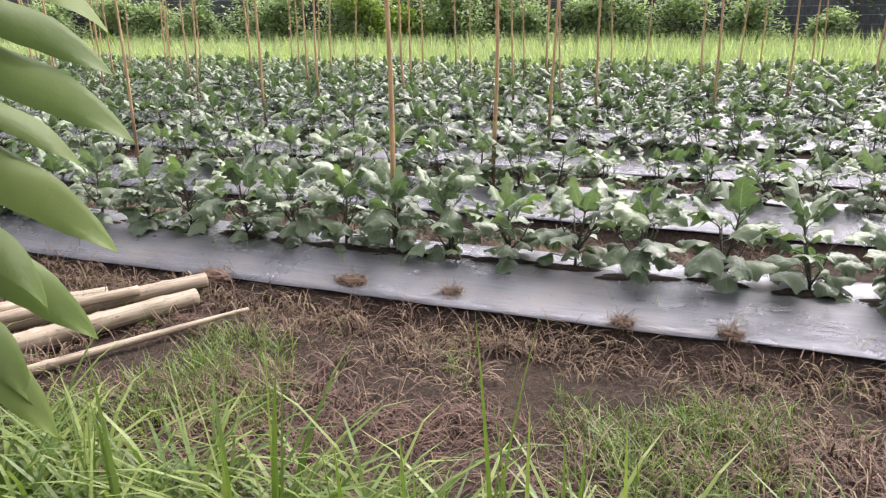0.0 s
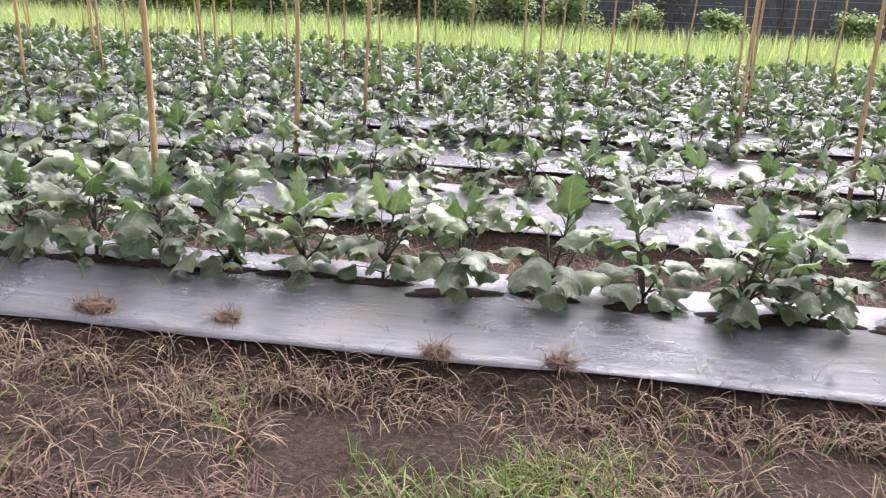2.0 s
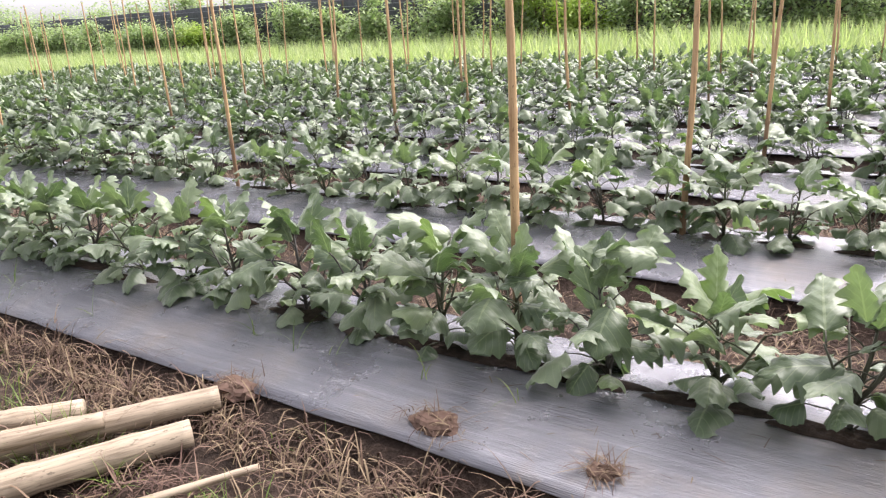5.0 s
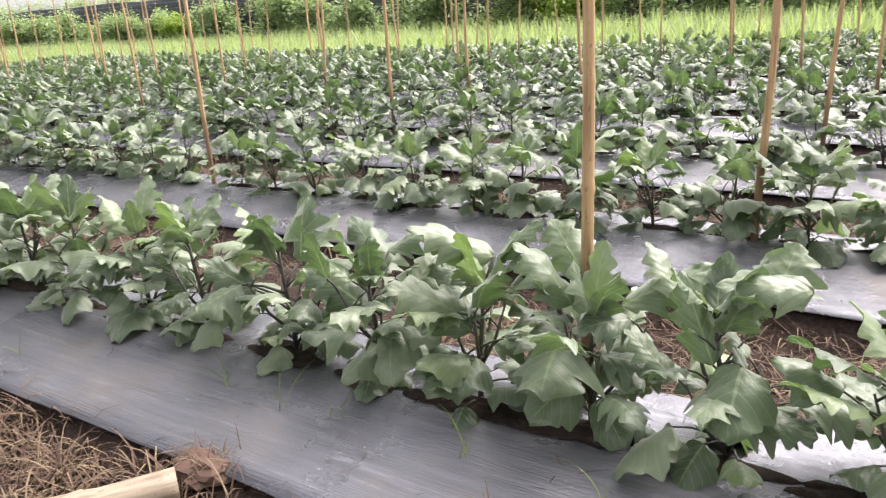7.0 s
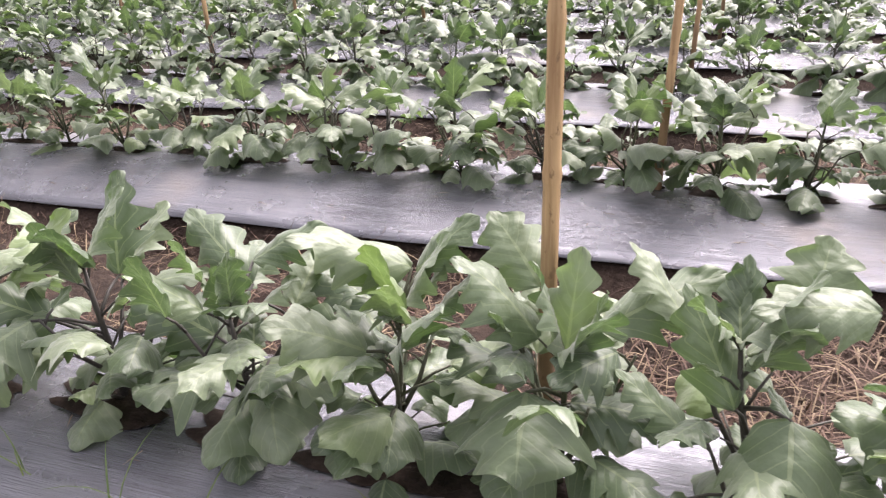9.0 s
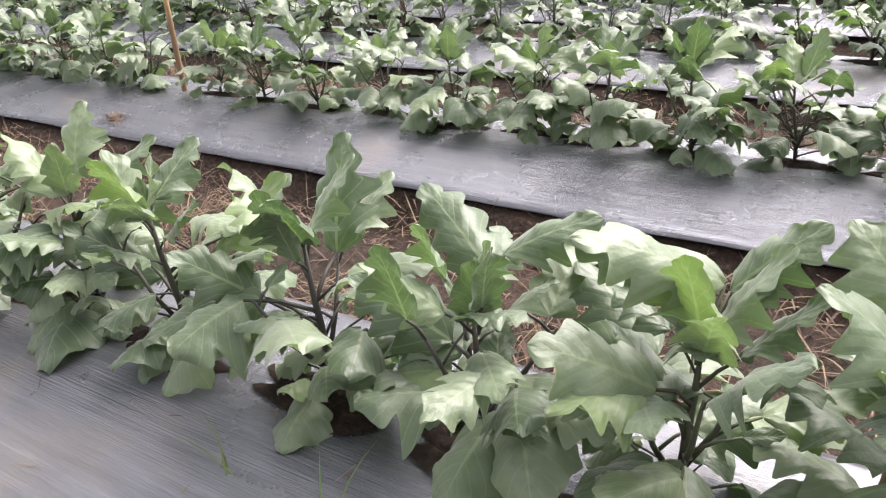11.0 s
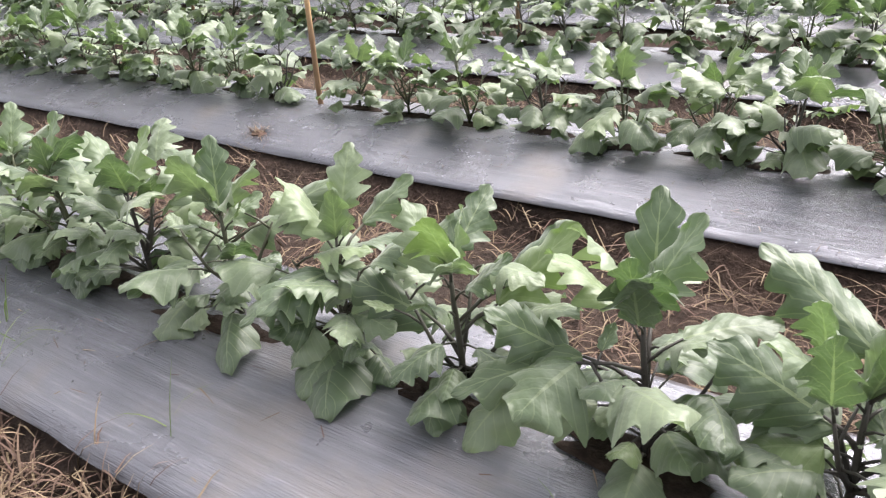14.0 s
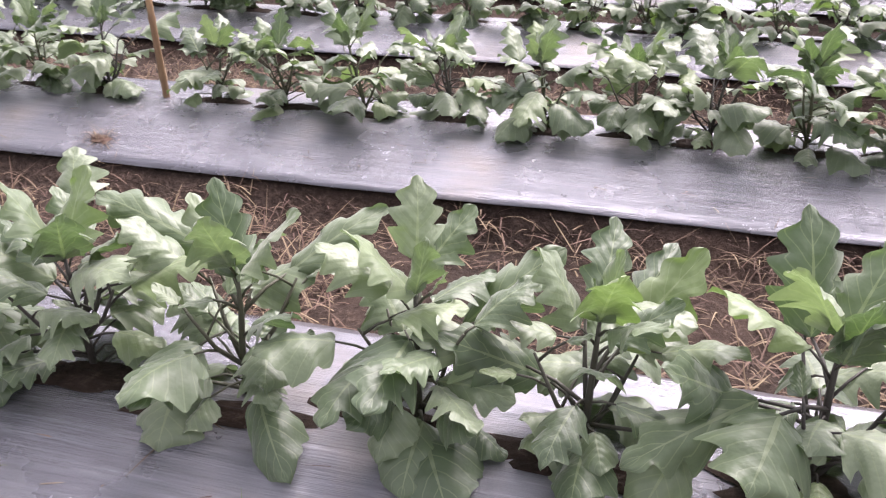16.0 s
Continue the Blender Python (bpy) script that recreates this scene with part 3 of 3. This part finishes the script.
# ---- bamboo poles on the ground ----
def lying_pole(foot, head, r0, r1, seed):
    a, b = Vector(foot), Vector(head)
    n = 60
    length = (b - a).length
    pts, radii = [], []
    for i in range(n + 1):
        q = i / n
        d = (q * length + seed * 0.07) % 0.31
        pts.append((0.01 * math.sin(5 * q + seed), 0.008 * math.sin(3 * q), 0.6 + q * length))
        radii.append((r0 + (r1 - r0) * q) * (1.09 if min(d, 0.31 - d) < 0.025 else 1.0))
    v, f = tube(pts, radii, 12)
    ob = new("bamboo_pole", mesh_from("bamboo_pole", [p - Vector((0, 0, 0.6)) for p in v], f, POLE))
    ob.matrix_basis = Matrix.Translation(a) @ (b - a).to_track_quat("Z", "Y").to_matrix().to_4x4()
    tagged(ob, "pale weathered bamboo pole lying on dry grass", "bamboo pole", "pile of bamboo poles")


lying_pole((-3.78, 1.62, 0.1), (-2.5, 3.57, 0.12), 0.052, 0.045, 1)
lying_pole((-3.5, 1.42, 0.07), (-2.4, 3.36, 0.1), 0.056, 0.05, 2)
lying_pole((-3.2, 1.3, 0.06), (-2.06, 3.36, 0.07), 0.04, 0.012, 3)
lying_pole((-4.0, 1.66, 0.06), (-2.72, 3.42, 0.07), 0.045, 0.036, 4)
lying_pole((-4.3, 1.75, 0.06), (-2.98, 3.3, 0.07), 0.05, 0.046, 5)
lying_pole((-3.7, 1.45, 0.19), (-2.66, 3.2, 0.17), 0.034, 0.028, 6)


# ---- grass, weeds and straw ----
R = np.random.RandomState(4)


def patchy(n, x0, x1, y0, y1, scale, level, seed):
    """Random places kept where a noise field is above level."""
    out = []
    while len(out) < n:
        x, y = R.uniform(x0, x1), R.uniform(y0, y1)
        if noise.noise((x * scale, y * scale, seed)) + R.uniform(-0.25, 0.25) > level:
            out.append((x, y, land(x, y)))
    return np.array(out)


def tufted(places, per, spread):
    p = np.repeat(places, per, 0)
    p[:, :2] += R.normal(0, spread, (len(p), 2))
    return p


def scatter(name, material, p, length, width, elev, curl, label, segs=4, category="grass"):
    n = len(p)
    return blades(name, material, p, R.uniform(*length, n), R.uniform(*width, n), R.uniform(0, 6.283, n), R.uniform(*elev, n), R.uniform(*curl, n), label, segs, category=category)


scatter("dry_grass", STRAW, tufted(patchy(2300, -6, 3.6, 1.2, 3.5, 1.5, 0.12, 3), 9, 0.06), (0.05, 0.18), (0.003, 0.007), (-0.1, 0.9), (-0.5, 2.4), "matted dry grass and straw lying on soil")
scatter("dry_grass", STRAW, tufted(patchy(620, -7, 4, 3.42, 3.63, 2.0, -0.3, 5), 9, 0.03), (0.1, 0.24), (0.004, 0.009), (0.2, 1.4), (1.0, 3.4), "dry grass drooping along the edge of the bed")
for k in (0, 1):
    scatter("dry_grass", STRAW, tufted(patchy(1700, -9, 4, ROW_Y[k] + 0.42, ROW_Y[k] + 1.28, 1.5, -0.12, 11 + k), 8, 0.06), (0.06, 0.2), (0.003, 0.008), (-0.1, 0.8), (-0.3, 2.2), "withered straw lying in the furrow")
scatter("grass", GRASS, tufted(patchy(900, -5, 3, 1.6, 3.2, 1.3, 0.14, 21), 10, 0.035), (0.06, 0.2), (0.003, 0.007), (0.5, 1.5), (0.2, 1.8), "short green grass tufts among dry straw")
for x, y, w, n in ((-1.55, 2.75, 0.22, 420), (-0.95, 2.55, 0.3, 600), (-0.6, 2.75, 0.16, 260), (-1.9, 2.5, 0.25, 380), (-0.2, 2.4, 0.22, 340), (0.35, 2.6, 0.25, 320), (-2.3, 3.1, 0.2, 260), (0.95, 2.8, 0.25, 260)):
    p = np.stack([R.normal(x, w, n), R.normal(y, w * 0.45, n)], 1)
    mound = 0.07 * np.exp(-((p[:, 0] - x) / w) ** 2 - ((p[:, 1] - y) / (w * 0.5)) ** 2)
    p = np.array([(a, b, land(a, b) + h * R.uniform(0.1, 1)) for (a, b), h in zip(p, mound)])
    scatter("dead_grass_mat", THATCH, p, (0.07, 0.2), (0.003, 0.008), (-0.2, 0.7), (-0.4, 2.2), "red-brown heap of pulled dead grass on soil")
scatter("dry_grass", STRAW, tufted(patchy(150, -5, 3, 1.9, 3.4, 1.3, 0.0, 8), 14, 0.025), (0.12, 0.28), (0.004, 0.009), (0.5, 1.4), (1.2, 3.2), "wilted grass tufts with drooping yellow-brown blades")
scatter("grass", GRASS, tufted(patchy(90, -6.5, 4, 3.0, 3.6, 0.9, 0.05, 22), 7, 0.03), (0.05, 0.14), (0.003, 0.006), (0.7, 1.5), (0.2, 1.5), "sparse green weeds beside the bed")
scatter("grass", GRASS, tufted(patchy(260, -2.6, 1.4, 1.2, 1.95, 1.1, -0.35, 23), 7, 0.03), (0.3, 0.72), (0.01, 0.026), (0.8, 1.5), (0.9, 3.0), "tall green grass blades with arching tips")
for x, y, h in ((-2.0, 1.65, 0.7), (-1.75, 1.6, 0.8), (-1.5, 1.7, 0.62), (-0.17, 1.66, 1.0), (-0.1, 1.7, 0.9), (-0.02, 1.7, 0.87), (0.16, 1.66, 0.92), (-0.82, 1.7, 0.86), (-0.97, 1.7, 0.68), (-1.25, 1.6, 0.75), (0.45, 1.7, 0.76), (-0.62, 1.72, 0.6), (-0.4, 1.66, 0.7), (0.02, 1.62, 0.8), (0.3, 1.7, 0.6), (0.62, 1.75, 0.55)):
    p = tufted(np.array([(x, y, land(x, y))]), 4, 0.015)
    blades("grass", GRASS, p, h * R.uniform(0.7, 1.03, 4), R.uniform(0.016, 0.026, 4), R.uniform(0, 6.28, 4), R.uniform(1.45, 1.56, 4), R.uniform(0, 0.2, 4), "tall upright green grass spikes", 6)
scatter("grass", GRASS, tufted(patchy(500, -8, 6, -2.5, 0.0, 0.8, -0.2, 24), 8, 0.05), (0.1, 0.3), (0.004, 0.009), (0.7, 1.5), (0.3, 1.6), "green grass on the walked verge")
meadow = tufted(patchy(10000, -66, 34, 17.75, 28.0, 0.5, -0.9, 31), 7, 0.12)
scatter("meadow_grass", MEADOW, meadow, (0.55, 1.2), (0.02, 0.05), (0.9, 1.55), (0.1, 1.0), "tall bright green grass strip behind the field", 3)


def on_film(n, x0, x1, k, v0, v1):
    out = []
    for i in range(n):
        x, v = R.uniform(x0, x1), R.uniform(v0, v1)
        out.append((x, ROW_Y[k] + v, film_height(v) + 0.006))
    return np.array(out)


scatter("grass", GRASS, tufted(on_film(16, -5, 2, 0, -0.52, -0.25), 3, 0.012), (0.06, 0.2), (0.0025, 0.005), (0.5, 1.4), (0.2, 1.6), "thin grass sprouts standing on the mulch film")
scatter("straw_bits", STRAW, on_film(150, -6, 3, 0, -0.54, -0.1), (0.02, 0.09), (0.002, 0.005), (0.0, 0.15), (0.0, 0.3), "straw and crumbs lying on the mulch film", 3, "debris")
scatter("straw_bits", STRAW, on_film(110, -8, 3, 1, -0.54, -0.1), (0.02, 0.08), (0.002, 0.005), (0.0, 0.15), (0.0, 0.3), "straw and crumbs lying on the mulch film", 3, "debris")


# ---- dry clumps on the film ----
def clump(x, y, z, size, seed):
    root = tagged(new("dry_weed_clump"), "brown dried weed clump with soil lying on plastic mulch", "weed clump", "clumps on the mulch")
    root.location = (x, y, z)
    bm = bmesh.new()
    bmesh.ops.create_icosphere(bm, subdivisions=3, radius=1)
    for v in bm.verts:
        q = 1 + 0.35 * noise.noise(v.co * 2 + Vector((seed, 0, 0))) + 0.2 * noise.noise(v.co * 6)
        v.co = Vector((v.co.x * size * q, v.co.y * size * 0.7 * q, max(-0.01, v.co.z * size * 0.4 * q)))
    me = bpy.data.meshes.new("soil_lump")
    bm.to_mesh(me)
    bm.free()
    me.materials.append(THATCH)
    part("soil_lump", me, root)
    n = 130
    p = np.stack([R.normal(0, size * 0.5, n), R.normal(0, size * 0.35, n), R.uniform(0.0, size * 0.35, n)], 1)
    ob = blades("straw", STRAW, p, R.uniform(0.05, 0.12, n), R.uniform(0.002, 0.005, n), R.uniform(0, 6.28, n), R.uniform(-0.1, 1.1, n), R.uniform(0, 3, n), "", 4)
    for key in ("label", "category"):
        if key in ob:
            del ob[key]
    ob.parent = root


clump(-1.63, 3.77, 0.14, 0.095, 1)
clump(-1.04, 3.77, 0.14, 0.06, 2)
clump(-0.11, 3.68, 0.13, 0.055, 3)
clump(0.39, 3.7, 0.13, 0.055, 4)
clump(-2.5, 3.66, 0.11, 0.1, 5)
clump(-0.35, 5.62, 0.14, 0.07, 6)
clump(-5.3, 5.66, 0.14, 0.06, 7)


# ---- frond hanging near the path ----
def frond():
    root = tagged(new("palm_like_shrub"), "green shrub with long drooping leaflets beside the path", "shrub")
    root.location = (-0.93, 0.72, 0.0)
    stem = [(0, 0, -0.03), (0.06, 0.02, 0.5), (0.14, 0.05, 1.0), (0.28, 0.06, 1.42), (0.33, 0.08, 1.84)]
    v, f = tube(stem, [0.012, 0.011, 0.009, 0.007, 0.004], 7)
    part("stem", mesh_from("stem", v, f, STEM), root)
    lv, lf, lu = leaf_arrays(0.3, 0.062, 5, 17, 5, 0.7, 0.5)
    me = mesh_from("leaflet", lv, lf, FROND, lu)
    r = random.Random(3)
    for i in range(13):
        q = i / 12
        o = Vector(stem[3]).lerp(Vector(stem[4]), q * 1.45 - 0.3)
        for side in (0, 1):
            az = r.uniform(0.0, 0.5) + side * 2.6
            part("leaflet", me, root, "", Matrix.Translation(o) @ Euler((0.3 + r.uniform(-0.3, 0.4), 0.75 - 0.85 * q + r.uniform(-0.12, 0.12), az)).to_matrix().to_4x4() @ Matrix.Scale(r.uniform(0.75, 1.1), 4))


frond()


# ---- trees, bushes and the net beyond the field ----
def tree(x, y, height, spread, seed, leaves_n, material, name="tree", label="", leaf=0.16, low=0.12):
    r = random.Random(seed)
    rs = np.random.RandomState(seed)
    root = tagged(new(name), label, name, "trees behind the field" if name == "tree" else "bushes behind the field")
    root.location = (x, y, land(x, y) - 0.03)
    verts, faces, tips = [], [], []

    def add(pts, radii, sides=7):
        v, f = tube(pts, radii, sides, len(verts))
        verts.extend(v)
        faces.extend(f)

    trunk = [Vector((0.1 * r.uniform(-1, 1) * i, 0.1 * r.uniform(-1, 1) * i, height * 0.82 * i / 5)) for i in range(6)]
    tr = 0.022 * height + 0.02
    add(trunk, [tr * (1 - 0.15 * i) for i in range(6)], 9)
    tips += [trunk[4], trunk[5]]
    for b in range(11):
        q = r.uniform(low, 0.95)
        o = trunk[0].lerp(trunk[5], q)
        a = b * 2.4 + r.uniform(-0.4, 0.4)
        ln = spread * r.uniform(0.55, 1.0) * (1.1 - 0.5 * q)
        mid = o + Vector((math.cos(a) * ln * 0.55, math.sin(a) * ln * 0.55, ln * 0.35))
        end = o + Vector((math.cos(a) * ln, math.sin(a) * ln, ln * r.uniform(0.2, 0.6)))
        add([o, mid, end], [tr * 0.4, tr * 0.25, tr * 0.1], 5)
        tips += [mid, end, mid.lerp(end, 0.5)]
    part("trunk", mesh_from("trunk", verts, faces, BARK), root)
    c = np.array([tuple(tips[j]) for j in rs.randint(0, len(tips), leaves_n)])
    p = c + rs.normal(0, spread * 0.17, (leaves_n, 3))
    p[:, 2] = np.maximum(p[:, 2], 0.05)
    n = leaves_n
    az, el = rs.uniform(0, 6.283, n), rs.uniform(-0.9, 0.6, n)
    d = np.stack([np.cos(az) * np.cos(el), np.sin(az) * np.cos(el), np.sin(el)], 1)
    s = np.stack([-np.sin(az), np.cos(az), rs.uniform(-0.4, 0.4, n)], 1)
    ln = rs.uniform(0.6, 1.2, n)[:, None] * leaf
    quad = np.stack([p, p + d * ln * 0.5 + s * ln * 0.24, p + d * ln, p + d * ln * 0.5 - s * ln * 0.24], 1).reshape(-1, 3)
    f = np.arange(4 * n).reshape(-1, 4)
    part("crown", mesh_from("crown", quad, f.tolist(), material, None, False), root)


TREE_LABEL = "leafy dark green tree at the edge of the field"
BUSH_LABEL = "dense green bush in front of the dark net"
rng = random.Random(17)
for i in range(32):
    x = -78 + i * 3.4 + rng.uniform(-1, 1)
    tree(x, 31.5 + rng.uniform(-1, 3), rng.uniform(3.2, 4.6), rng.uniform(1.9, 2.7), 100 + i, 2600, BUSH, "tree", TREE_LABEL, 0.24)
for i in range(45):
    x = -67.5 + i * 1.75 + rng.uniform(-0.5, 0.5)
    if x > 2.0 and i % 2:
        continue
    h, spread = (rng.uniform(1.9, 3.1), rng.uniform(1.1, 1.7)) if x < 2 else (rng.uniform(1.4, 1.8), 0.8)
    bright = i in (20, 31, 32)
    tree(x, 28.0 + rng.uniform(-0.5, 0.4), h, spread, 200 + i, 3600, BUSH_LIGHT if bright else BUSH, "bush", "bright yellow-green bush in front of the dark net" if bright else BUSH_LABEL, 0.19, 0.02)


def net_fence():
    root = tagged(new("net_fence"), "dark shade-net fence strung between posts with wires", "fence", kind="structure")
    xs = [-80 + i * 0.5 for i in range(229)]
    zs = [0.0, 0.4, 0.8, 1.2, 1.6, 2.0, 2.4, 2.8]
    verts = [(x, 29.3 + 0.05 * noise.noise((x * 0.8, z * 2, 1)), z + 0.03 * math.sin(x * 0.9) * (z > 2.5)) for x in xs for z in zs]
    ob = part("net", mesh_from("net", verts, grid_faces(len(xs), len(zs)), NET), root)
    m = ob.modifiers.new("thickness", "SOLIDIFY")
    m.thickness = 0.01
    for i in range(29):
        x = -80 + 4 * i
        v, f = tube([(x, 29.18, -0.2), (x, 29.18, 1.5), (x + 0.03, 29.18, 3.1)], [0.05, 0.045, 0.04], 8)
        part("post", mesh_from("post", v, f, BARK), root)
    for j in range(9):
        z = 0.5 + 0.3 * j
        pts = [(x, 29.12, z + 0.02 * math.sin(x * 1.57)) for x in xs[::4]]
        v, f = tube(pts, [0.008] * len(pts), 4)
        part("wire", mesh_from("wire", v, f, WIRE), root)


net_fence()
